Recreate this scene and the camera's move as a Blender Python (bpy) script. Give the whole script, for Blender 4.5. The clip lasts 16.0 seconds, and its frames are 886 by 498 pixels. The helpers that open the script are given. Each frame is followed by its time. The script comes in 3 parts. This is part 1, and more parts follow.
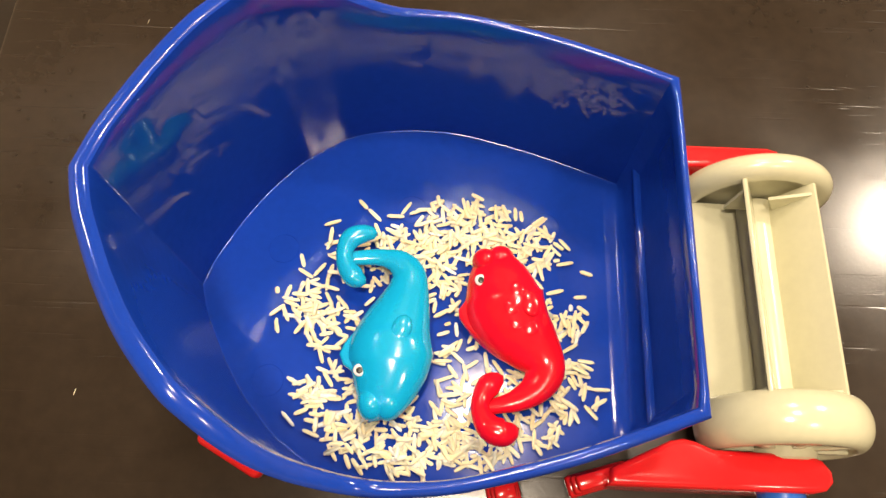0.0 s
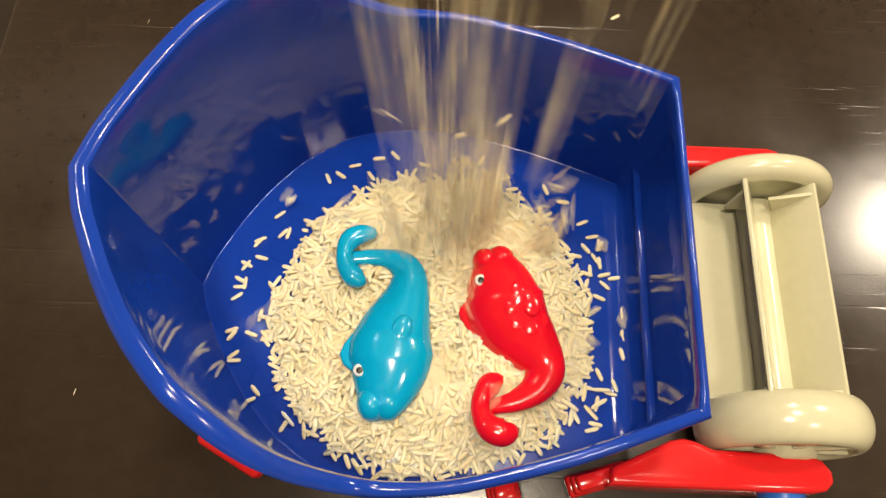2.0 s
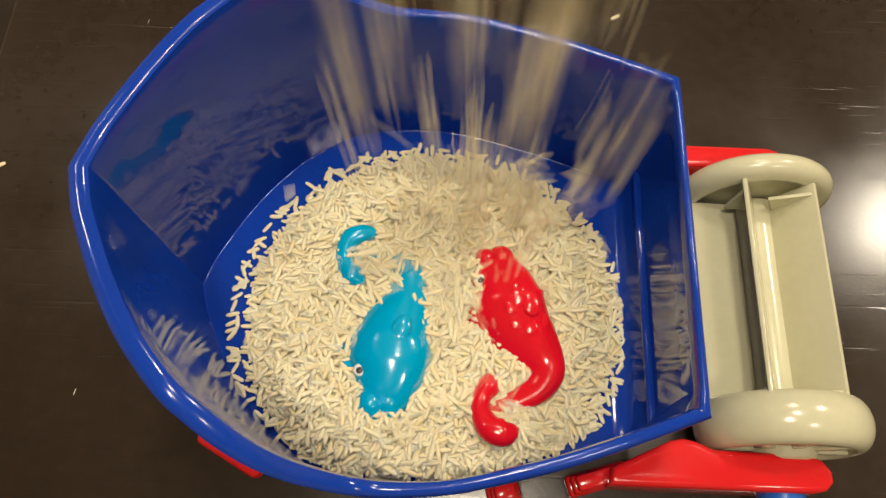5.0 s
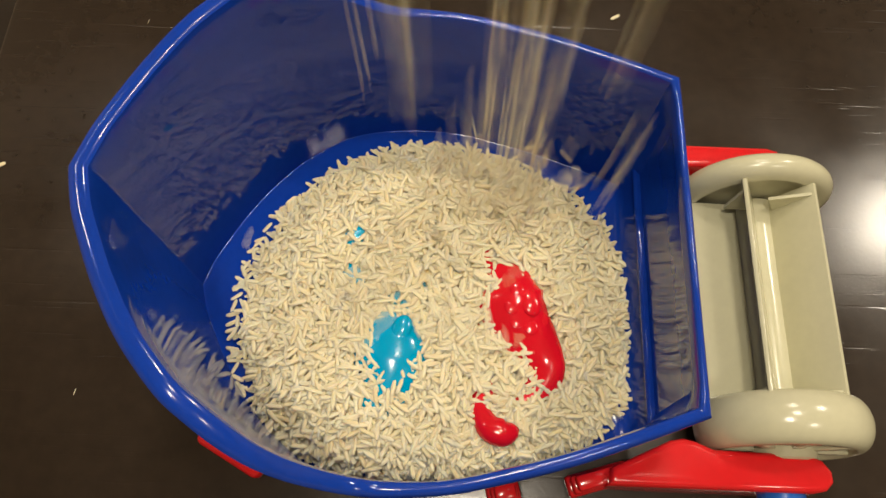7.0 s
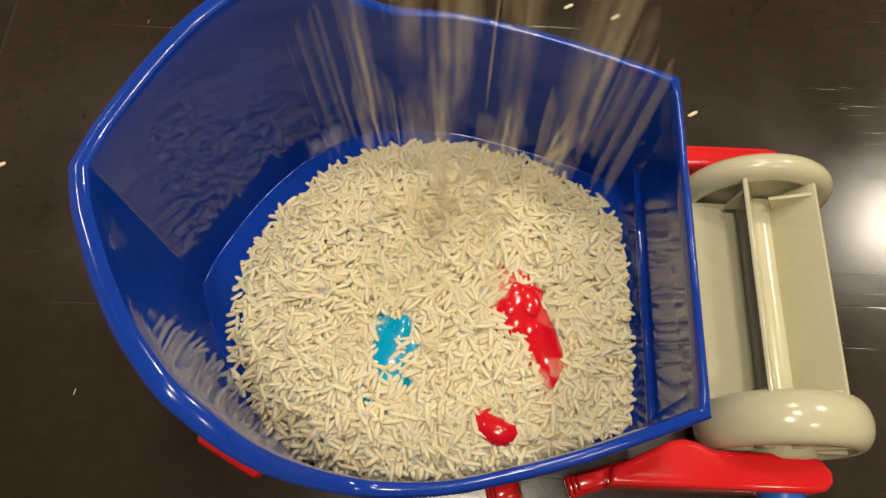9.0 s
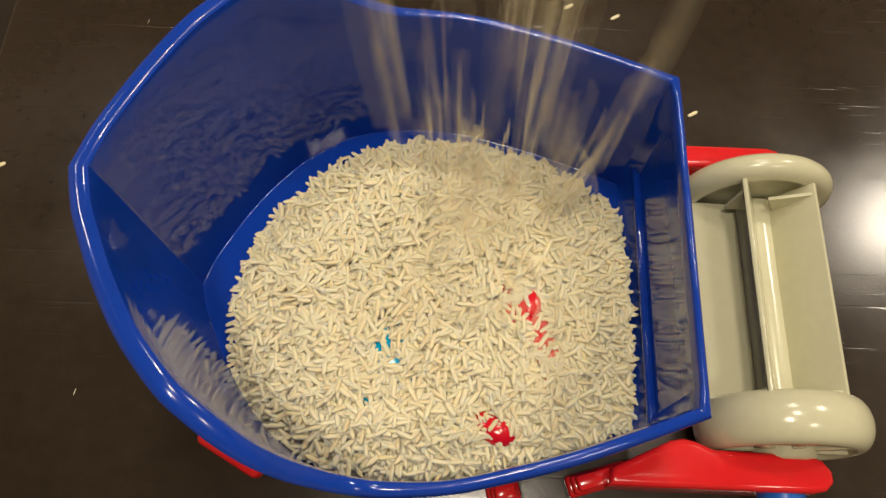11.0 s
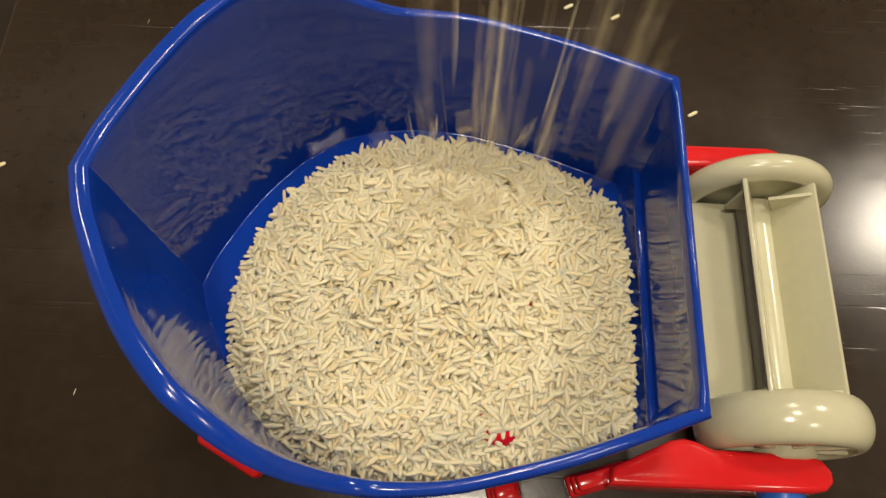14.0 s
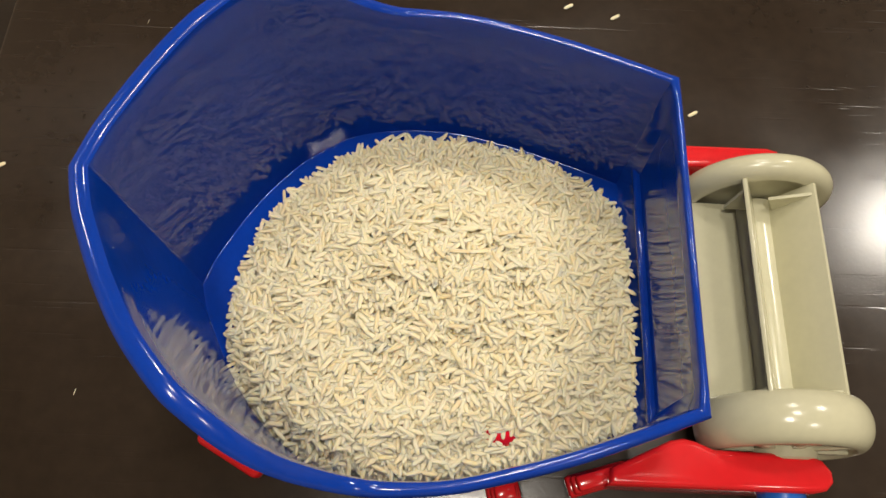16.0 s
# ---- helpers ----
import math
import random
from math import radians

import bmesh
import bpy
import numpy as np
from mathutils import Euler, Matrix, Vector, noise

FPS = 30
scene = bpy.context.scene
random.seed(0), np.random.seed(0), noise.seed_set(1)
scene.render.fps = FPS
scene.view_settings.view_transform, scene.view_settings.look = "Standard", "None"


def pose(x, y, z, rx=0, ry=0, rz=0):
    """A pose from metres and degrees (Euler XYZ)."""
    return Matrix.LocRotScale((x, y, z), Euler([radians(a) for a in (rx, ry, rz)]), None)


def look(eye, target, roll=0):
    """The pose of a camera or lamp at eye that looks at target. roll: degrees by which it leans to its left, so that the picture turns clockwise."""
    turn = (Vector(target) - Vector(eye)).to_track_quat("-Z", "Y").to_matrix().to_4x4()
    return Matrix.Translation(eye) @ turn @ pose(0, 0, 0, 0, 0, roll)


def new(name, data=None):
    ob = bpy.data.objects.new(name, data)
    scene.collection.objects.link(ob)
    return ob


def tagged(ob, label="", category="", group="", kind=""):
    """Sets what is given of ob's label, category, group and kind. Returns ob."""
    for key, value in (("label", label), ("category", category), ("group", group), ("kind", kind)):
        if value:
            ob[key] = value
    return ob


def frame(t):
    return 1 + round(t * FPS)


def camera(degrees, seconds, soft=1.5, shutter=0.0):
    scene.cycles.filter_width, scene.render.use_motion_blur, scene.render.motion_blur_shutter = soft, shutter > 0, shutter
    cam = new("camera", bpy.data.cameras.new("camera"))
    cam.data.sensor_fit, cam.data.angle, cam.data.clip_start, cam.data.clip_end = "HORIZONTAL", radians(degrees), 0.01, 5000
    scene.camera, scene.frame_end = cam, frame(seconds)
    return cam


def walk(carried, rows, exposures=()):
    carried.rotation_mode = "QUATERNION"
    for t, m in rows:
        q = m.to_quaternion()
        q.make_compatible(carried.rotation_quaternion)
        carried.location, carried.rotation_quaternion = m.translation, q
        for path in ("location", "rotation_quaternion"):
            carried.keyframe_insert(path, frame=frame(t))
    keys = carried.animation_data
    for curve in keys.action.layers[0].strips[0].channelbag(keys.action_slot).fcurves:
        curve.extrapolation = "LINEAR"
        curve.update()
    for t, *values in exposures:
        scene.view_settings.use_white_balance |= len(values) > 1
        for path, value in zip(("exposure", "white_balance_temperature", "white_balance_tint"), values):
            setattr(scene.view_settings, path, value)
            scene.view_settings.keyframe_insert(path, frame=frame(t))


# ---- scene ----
cam = camera(61.75, 16.0, soft=1.5, shutter=0.95)
EYE, AIM = (0.0029, -0.1010, 0.3278), (-0.0005, 0.0109, 0.0495)
walk(cam, [(0, look(EYE, AIM, 0.61)), (16, look(EYE, AIM, 0.61))],
     exposures=[(0, 0.50, 6700, 13), (1, 0.55, 6750, 12), (2, 0.2, 6600, 10), (3.5, -0.05, 6450, 8), (7, -0.34, 6250, 9), (14.5, -0.38, 6200, 9), (16, -0.30, 5800, 10)])

# ---- light: warm ceiling lamps of an indoor room, plus two added fills ----
world = bpy.data.worlds.new("room_air")
scene.world = world
world.use_nodes = True
world.node_tree.nodes["Background"].inputs[0].default_value = (1.0, 0.86, 0.7, 1)
world.node_tree.nodes["Background"].inputs[1].default_value = 0.05
CEIL = 1.65


def overhead_light(x, y, size, watts, color):
    data = bpy.data.lights.new("overhead_area_light", "AREA")
    data.shape, data.size, data.energy, data.color = "DISK", size, watts, color
    ob = new("overhead_area_light", data)
    ob.matrix_world = look((x, y, CEIL - 0.04), (x, y, 0))
    return ob


WARM = (1.0, 0.86, 0.66)
overhead_light(0.03, 0.90, 0.16, 9, WARM)
overhead_light(0.10, 0.22, 0.16, 8, WARM)
overhead_light(1.12, 0.71, 0.16, 18, WARM)
overhead_light(-1.29, 0.82, 0.16, 4, WARM)
# unseen fills added on the camera side to brighten the near rice
overhead_light(-0.18, -0.25, 0.16, 13, WARM)
overhead_light(0.70, -0.70, 0.16, 8, WARM)


# ---- materials ----
def mat(name, color, rough=0.5, metal=0.0, coat=0.0, spec=0.5, vary=0.12, scale=40.0, bump=0.0, bump_scale=300.0,
        rvary=0.1, emit=0.0, stretch=(1, 1, 1)):
    m = bpy.data.materials.new(name)
    m.use_nodes = True
    nt = m.node_tree
    b = nt.nodes["Principled BSDF"]
    b.inputs["Metallic"].default_value = metal
    b.inputs["Coat Weight"].default_value = coat
    b.inputs["Coat Roughness"].default_value = 0.06
    b.inputs["Specular IOR Level"].default_value = spec
    tc = nt.nodes.new("ShaderNodeTexCoord")
    mp = nt.nodes.new("ShaderNodeMapping")
    mp.inputs["Scale"].default_value = stretch
    nt.links.new(tc.outputs["Object"], mp.inputs["Vector"])
    n1 = nt.nodes.new("ShaderNodeTexNoise")
    n1.inputs["Scale"].default_value, n1.inputs["Detail"].default_value = scale, 6
    nt.links.new(mp.outputs[0], n1.inputs["Vector"])
    n2 = nt.nodes.new("ShaderNodeTexNoise")
    n2.inputs["Scale"].default_value, n2.inputs["Detail"].default_value = scale * 9, 4
    nt.links.new(mp.outputs[0], n2.inputs["Vector"])
    add = nt.nodes.new("ShaderNodeMath")
    add.operation = "ADD"
    nt.links.new(n1.outputs["Fac"], add.inputs[0])
    nt.links.new(n2.outputs["Fac"], add.inputs[1])
    src = add.outputs[0]
    rng = nt.nodes.new("ShaderNodeMapRange")
    rng.inputs["From Min"].default_value, rng.inputs["From Max"].default_value = 0.6, 1.4
    rng.inputs["To Min"].default_value, rng.inputs["To Max"].default_value = 1 - vary, 1 + vary
    nt.links.new(src, rng.inputs["Value"])
    mul = nt.nodes.new("ShaderNodeVectorMath")
    mul.operation = "SCALE"
    mul.inputs[0].default_value = color
    nt.links.new(rng.outputs[0], mul.inputs["Scale"])
    nt.links.new(mul.outputs[0], b.inputs["Base Color"])
    r2 = nt.nodes.new("ShaderNodeMapRange")
    r2.inputs["From Min"].default_value, r2.inputs["From Max"].default_value = 0.35, 0.7
    r2.inputs["To Min"].default_value, r2.inputs["To Max"].default_value = max(0.02, rough - rvary), rough + rvary
    nt.links.new(n1.outputs["Fac"], r2.inputs["Value"])
    nt.links.new(r2.outputs[0], b.inputs["Roughness"])
    if bump:
        n3 = nt.nodes.new("ShaderNodeTexNoise")
        n3.inputs["Scale"].default_value, n3.inputs["Detail"].default_value = bump_scale, 3
        nt.links.new(mp.outputs[0], n3.inputs["Vector"])
        bp = nt.nodes.new("ShaderNodeBump")
        bp.inputs["Strength"].default_value, bp.inputs["Distance"].default_value = bump, 0.001
        nt.links.new(n3.outputs["Fac"], bp.inputs["Height"])
        nt.links.new(bp.outputs[0], b.inputs["Normal"])
    if emit:
        b.inputs["Emission Color"].default_value = (*WARM, 1)
        b.inputs["Emission Strength"].default_value = emit
    return m


BLUE = mat("blue_plastic", (0.006, 0.040, 0.34), 0.11, spec=0.36, vary=0.10, scale=28, bump=0.05, bump_scale=60, rvary=0.06)
RED = mat("red_plastic", (0.62, 0.012, 0.015), 0.16, vary=0.06, scale=30, bump=0.04, bump_scale=80, rvary=0.05)
CREAM = mat("cream_plastic", (0.55, 0.53, 0.37), 0.20, vary=0.05, scale=30, bump=0.04, bump_scale=120, rvary=0.05)
CAPBLUE = mat("cap_blue_plastic", (0.02, 0.12, 0.5), 0.2, vary=0.05)
FISHBLUE = mat("turquoise_plastic", (0.0, 0.34, 0.60), 0.16, vary=0.04, scale=60, bump=0.06, bump_scale=150, rvary=0.05)
FISHRED = mat("fish_red_plastic", (0.68, 0.006, 0.018), 0.14, vary=0.04, scale=60, bump=0.06, bump_scale=150, rvary=0.05)
WHITE = mat("white_paint", (0.8, 0.8, 0.76), 0.3, vary=0.03)
BLACK = mat("black_paint", (0.01, 0.01, 0.01), 0.25, vary=0.03)


def rice_material():
    """Milky grains that let part of the light through; some chalky white, some yellower."""
    m = bpy.data.materials.new("rice")
    m.use_nodes = True
    nt = m.node_tree
    b = nt.nodes["Principled BSDF"]
    geo = nt.nodes.new("ShaderNodeNewGeometry")
    ramp = nt.nodes.new("ShaderNodeValToRGB")
    el = ramp.color_ramp.elements
    el[0].position, el[0].color = 0.0, (0.77, 0.64, 0.39, 1)
    el[1].position, el[1].color = 1.0, (0.93, 0.90, 0.78, 1)
    for at, c in ((0.25, (0.82, 0.70, 0.46, 1)), (0.70, (0.84, 0.735, 0.50, 1)), (0.93, (0.86, 0.775, 0.56, 1))):
        e = el.new(at)
        e.color = c
    nt.links.new(geo.outputs["Random Per Island"], ramp.inputs["Fac"])
    tc = nt.nodes.new("ShaderNodeTexCoord")
    n = nt.nodes.new("ShaderNodeTexNoise")
    n.inputs["Scale"].default_value, n.inputs["Detail"].default_value = 900, 3
    nt.links.new(tc.outputs["Object"], n.inputs["Vector"])
    r = nt.nodes.new("ShaderNodeMapRange")
    r.inputs["From Min"].default_value, r.inputs["From Max"].default_value = 0.3, 0.7
    r.inputs["To Min"].default_value, r.inputs["To Max"].default_value = 0.95, 1.03
    nt.links.new(n.outputs["Fac"], r.inputs["Value"])
    v = nt.nodes.new("ShaderNodeVectorMath")
    v.operation = "SCALE"
    nt.links.new(ramp.outputs["Color"], v.inputs[0])
    nt.links.new(r.outputs[0], v.inputs["Scale"])
    nt.links.new(v.outputs[0], b.inputs["Base Color"])
    b.inputs["Roughness"].default_value, b.inputs["Specular IOR Level"].default_value = 0.42, 0.35
    b.inputs["Subsurface Weight"].default_value = 0.85
    b.inputs["Subsurface Radius"].default_value = (1.0, 0.85, 0.6)
    b.inputs["Subsurface Scale"].default_value = 0.0013
    return m


RICE = rice_material()

WALLP = mat("wall_paint", (0.72, 0.64, 0.53), 0.8, vary=0.05, scale=3)
CEILP = mat("ceiling_paint", (0.82, 0.79, 0.73), 0.85, vary=0.04, scale=3)
FLOORP = mat("floor_boards", (0.035, 0.025, 0.018), 0.5, vary=0.2, scale=4, stretch=(1, 8, 1))


def table_material():
    m = mat("dark_tabletop", (0.0255, 0.0170, 0.0112), 0.21, spec=0.45, vary=0.25, scale=14, bump=0.03, bump_scale=500, rvary=0.05)
    nt = m.node_tree
    b = nt.nodes["Principled BSDF"]
    tc = nt.nodes.new("ShaderNodeTexCoord")
    heights = []
    for turn, sx, sy in ((0.3, 9, 420), (1.4, 12, 500), (2.4, 7, 350)):
        mp = nt.nodes.new("ShaderNodeMapping")
        mp.inputs["Rotation"].default_value = (0, 0, turn)
        mp.inputs["Scale"].default_value = (sx, sy, 1)
        nt.links.new(tc.outputs["Object"], mp.inputs["Vector"])
        n = nt.nodes.new("ShaderNodeTexNoise")
        n.inputs["Scale"].default_value, n.inputs["Detail"].default_value, n.inputs["Distortion"].default_value = 1.0, 2, 0.4
        nt.links.new(mp.outputs[0], n.inputs["Vector"])
        r = nt.nodes.new("ShaderNodeMapRange")
        r.inputs["From Min"].default_value, r.inputs["From Max"].default_value = 0.66, 0.74
        nt.links.new(n.outputs["Fac"], r.inputs["Value"])
        heights.append(r.outputs[0])
    s = nt.nodes.new("ShaderNodeMath")
    s.operation = "ADD"
    nt.links.new(heights[0], s.inputs[0])
    nt.links.new(heights[1], s.inputs[1])
    s2 = nt.nodes.new("ShaderNodeMath")
    s2.operation = "ADD"
    nt.links.new(s.outputs[0], s2.inputs[0])
    nt.links.new(heights[2], s2.inputs[1])
    old = [n for n in nt.nodes if n.type == "BUMP"][0]
    bp = nt.nodes.new("ShaderNodeBump")
    bp.inputs["Strength"].default_value, bp.inputs["Distance"].default_value = 0.17, -0.0003
    nt.links.new(s2.outputs[0], bp.inputs["Height"])
    nt.links.new(old.outputs[0], bp.inputs["Normal"])
    nt.links.new(bp.outputs[0], b.inputs["Normal"])
    return m


TABLE = table_material()


# ---- mesh helpers ----
def part(name, bm, material, parent=None, label="", smooth=40):
    bmesh.ops.recalc_face_normals(bm, faces=bm.faces)
    me = bpy.data.meshes.new(name)
    if smooth:
        for f in bm.faces:
            f.smooth = True
        lim = radians(smooth)
        for e in bm.edges:
            if len(e.link_faces) == 2 and e.calc_face_angle(0) > lim:
                e.smooth = False
    bm.to_mesh(me)
    bm.free()
    me.materials.append(material)
    ob = new(name, me)
    if parent:
        ob.parent = parent
    if label:
        tagged(ob, label)
    return ob


def box(x0, y0, z0, x1, y1, z1, bevel=0.0, seg=2, bm=None):
    own = bm or bmesh.new()
    r = bmesh.ops.create_cube(own, size=1)
    for v in r["verts"]:
        v.co = Vector((x0 + (v.co.x + 0.5) * (x1 - x0), y0 + (v.co.y + 0.5) * (y1 - y0), z0 + (v.co.z + 0.5) * (z1 - z0)))
    if bevel:
        es = list({e for v in r["verts"] for e in v.link_edges})
        bmesh.ops.bevel(own, geom=es, offset=bevel, segments=seg, profile=0.5, affect="EDGES")
    return own


def lathe(profile, n=64, axis="Y", bm=None, center=(0, 0, 0), closed=True):
    """A solid turned about the axis from (radius, along) pairs."""
    own = bm or bmesh.new()
    rings = []
    for r, a in profile:
        ring = []
        for i in range(n):
            t = 2 * math.pi * i / n
            p = {"Y": (r * math.cos(t), a, r * math.sin(t)), "Z": (r * math.cos(t), r * math.sin(t), a)}[axis]
            ring.append(own.verts.new(Vector(p) + Vector(center)))
        rings.append(ring)
    m = len(rings)
    for j in range(m if closed else m - 1):
        a, b = rings[j], rings[(j + 1) % m]
        for i in range(n):
            own.faces.new((a[i], a[(i + 1) % n], b[(i + 1) % n], b[i]))
    if not closed:
        own.faces.new(rings[0])
        own.faces.new(rings[-1][::-1])
    return own


# ---- room and table ----
def room():
    t = 0.12
    x0, x1, y0, y1, z0 = -1.9, 2.1, -2.0, 2.0, -0.75
    tagged(part("floor", box(x0 - t, y0 - t, z0 - t, x1 + t, y1 + t, z0), FLOORP), "brown boarded room floor", "floor", kind="structure")
    tagged(part("ceiling", box(x0 - t, y0 - t, CEIL, x1 + t, y1 + t, CEIL + t), CEILP), "plain off-white room ceiling", "ceiling", kind="structure")
    for name, b in (("wall_north", (x0 - t, y1, z0, x1 + t, y1 + t, CEIL)), ("wall_south", (x0 - t, y0 - t, z0, x1 + t, y0, CEIL)),
                    ("wall_west", (x0 - t, y0, z0, x0, y1, CEIL)), ("wall_east", (x1, y0, z0, x1 + t, y1, CEIL))):
        tagged(part(name, box(*b), WALLP), "plain beige painted room wall", "wall", kind="structure")


room()

TX0, TX1, TY0, TY1 = -0.243, 1.0, -0.45, 0.75
table = tagged(new("table"), "dark brown satin table with fine scratches", "table")
part("tabletop", box(TX0, TY0, -0.035, TX1, TY1, 0, 0.003, 3), TABLE, table)
for lx in (TX0 + 0.07, TX1 - 0.07):
    for ly in (TY0 + 0.07, TY1 - 0.07):
        part("leg", box(lx - 0.03, ly - 0.03, -0.75, lx + 0.03, ly + 0.03, -0.035, 0.004), TABLE, table)

# ---- boat ----
FLOOR_Z = 0.0234
HALF = [(0.0840, 0.0613), (0.0625, 0.0698), (0.0420, 0.0772), (0.0215, 0.0830), (0.0058, 0.0866), (-0.010, 0.0882), (-0.020, 0.0884),
        (-0.030, 0.0877), (-0.041, 0.0860), (-0.050, 0.0832), (-0.058, 0.0790), (-0.065, 0.0742), (-0.073, 0.0680), (-0.083, 0.0573),
        (-0.091, 0.0470), (-0.097, 0.0372), (-0.103, 0.0246), (-0.108, 0.0128), (-0.1113, 0.0)]


def half_width(x):
    for (xa, wa), (xb, wb) in zip(HALF, HALF[1:]):
        if xb <= x <= xa:
            return wa + (wb - wa) * (xa - x) / (xa - xb)
    return 0.0


def rim_height(x):
    t = min(1, max(0, (-0.016 - x) / 0.06))
    return 0.102 + 0.033 * t * t * (3 - 2 * t) - 0.004 * min(1, max(0, (-0.085 - x) / 0.026))


def spline(pts, n):
    out = []
    for i in range(len(pts) - 1):
        p = [Vector(pts[max(0, min(len(pts) - 1, i + k))]) for k in (-1, 0, 1, 2)]
        for j in range(n):
            t = j / n
            out.append(0.5 * (2 * p[1] + (p[2] - p[0]) * t + (2 * p[0] - 5 * p[1] + 4 * p[2] - p[3]) * t * t
                              + (3 * p[1] - p[0] - 3 * p[2] + p[3]) * t ** 3))
    out.append(Vector(pts[-1]))
    return out


def outline():
    near = [Vector((p.x, -p.y)) for p in spline(HALF, 4)]
    far = [Vector((p.x, p.y)) for p in reversed(spline(HALF, 4)[:-1])]
    stern = [Vector((0.084, 0.0613 * (1 - 2 * i / 12))) for i in range(1, 12)]
    loop = near + far + stern
    dirs = offset_loop(loop)
    out = []
    for p, d in zip(loop, dirs):
        f = min(1, max(0, (-0.012 - p.x) / 0.06))
        out.append(Vector((0, 0.0007 * f)) + p - d * (0.0003 * f + 0.0020 * min(1, max(0, (-0.095 - p.x) / 0.016))))
    return out


def offset_loop(pts):
    """Inward mitre directions of a closed outline that runs clockwise."""
    out = []
    for i, p in enumerate(pts):
        a = (p - pts[i - 1]).normalized()
        b = (pts[(i + 1) % len(pts)] - p).normalized()
        na, nb = Vector((a.y, -a.x)), Vector((b.y, -b.x))
        m = (na + nb)
        m = m / max(0.35, m.dot(na)) if m.length > 1e-6 else na
        out.append(m)
    return out


def hull_mesh():
    pts = outline()
    dirs = offset_loop(pts)
    bm = bmesh.new()

    def bead(p):
        if p.x > 0.0835 and abs(p.y) < 0.061:
            return 0.0034
        return 0.0044 + 0.0026 * min(1, max(0, (0.0 - p.x) / 0.06))

    def profile(p):
        h, b = rim_height(p.x), bead(p)
        w = b + 0.0012
        if p.x > 0.0835 and abs(p.y) < 0.061:
            rows = [(0.0128, FLOOR_Z), (0.0088, FLOOR_Z + 0.0006), (0.0062, FLOOR_Z + 0.0024), (0.0046, FLOOR_Z + 0.006), (0.0028, FLOOR_Z + 0.012),
                    (0.0012, FLOOR_Z + 0.02), (0.0016, h - 0.012), (b, h - 0.004), (b - 0.0004, h - 0.0018)]
        else:
            rows = [(w + 0.0013, FLOOR_Z), (w + 0.00115, FLOOR_Z + 0.00004), (w + 0.00105, FLOOR_Z + 0.00012), (w + 0.0009, FLOOR_Z + 0.0030),
                    (w + 0.0008, FLOOR_Z + 0.012), (w + 0.0004, FLOOR_Z + 0.02), (b + 0.0006, h - 0.012), (b, h - 0.004), (b - 0.0004, h - 0.0018)]
        for k in range(1, 8):
            a = math.pi * k / 8
            rows.append((b / 2 + (b / 2 - 0.0004) * math.cos(a), h - 0.0014 + 0.0014 * math.sin(a)))
        rows += [(0, h - 0.0018), (0, h - 0.0050), (0.0006, h - 0.0058)]
        if p.x > 0.0835 and abs(p.y) < 0.061:
            rows += [(0.0004, h - 0.007), (-0.001, h - 0.02), (0.0005, 0.022), (0.004, 0.014), (0.014, 0.0105)]
        else:
            rows += [(0.0028, h - 0.006), (0.0034, h - 0.02), (0.006, 0.022), (0.0085, 0.014), (0.014, 0.0105)]
        return rows

    rings = None
    stern_rows, side_rows = profile(Vector((0.084, 0.0))), profile(Vector((0.080, 0.063)))
    for p, d in zip(pts, dirs):
        col = []
        for k, (o, z) in enumerate(profile(p)):
            x, y = p.x + d.x * o, p.y + d.y * o
            if o > 0.001:
                # keep the inset outline from folding over itself at the corners
                so, wo = max(0.0, stern_rows[k][0]), max(0.0, side_rows[k][0])
                x = min(x, 0.084 - so)
                if p.x > 0.06:
                    lim = 0.0613 + 0.395 * (0.084 - x) - 1.075 * wo
                    y = max(-lim, min(lim, y))
                if p.x < -0.09:
                    y = min(y, 0.0007) if p.y <= 0.0008 else max(y, 0.0007)
            col.append(bm.verts.new((x, y, z)))
        rings = [[] for _ in col] if rings is None else rings
        for r, v in zip(rings, col):
            r.append(v)
    n = len(pts)
    for a, b in zip(rings, rings[1:]):
        for i in range(n):
            bm.faces.new((a[i], a[(i + 1) % n], b[(i + 1) % n], b[i]))
    for ring in (rings[0], rings[-1]):
        c = sum((v.co for v in ring), Vector()) / n
        edge = [bm.verts.new(c + (v.co - c) * 0.992) for v in ring]
        inner = [bm.verts.new(c + (v.co - c) * 0.94) for v in ring]
        hub = bm.verts.new(c)
        for i in range(n):
            k = (i + 1) % n
            bm.faces.new((ring[i], ring[k], edge[k], edge[i]))
            bm.faces.new((edge[i], edge[k], inner[k], inner[i]))
            bm.faces.new((inner[i], inner[k], hub))
    bmesh.ops.dissolve_degenerate(bm, dist=2e-5, edges=bm.edges)
    return bm


boat = tagged(new("toy_boat"), "blue plastic toy boat with red frame and cream paddle wheel", "toy boat")
hull = part("hull", hull_mesh(), BLUE, boat, "glossy royal blue open hull with rounded rim", smooth=32)
part("ledge", box(0.0800, -0.0575, 0.0400, 0.0838, 0.0575, 0.0436, 0.0012, 3), BLUE, hull)
for px, py in ((-0.071, 0.0187), (-0.0709, -0.040), (-0.0157, 0.040), (0.044, 0.034), (-0.012, -0.03)):
    part("mould_ring", lathe([(0.0064, FLOOR_Z - 0.0002), (0.0066, FLOOR_Z + 0.00018), (0.0068, FLOOR_Z - 0.0002)], 40, "Z", center=(px, py, 0)), BLUE, hull)


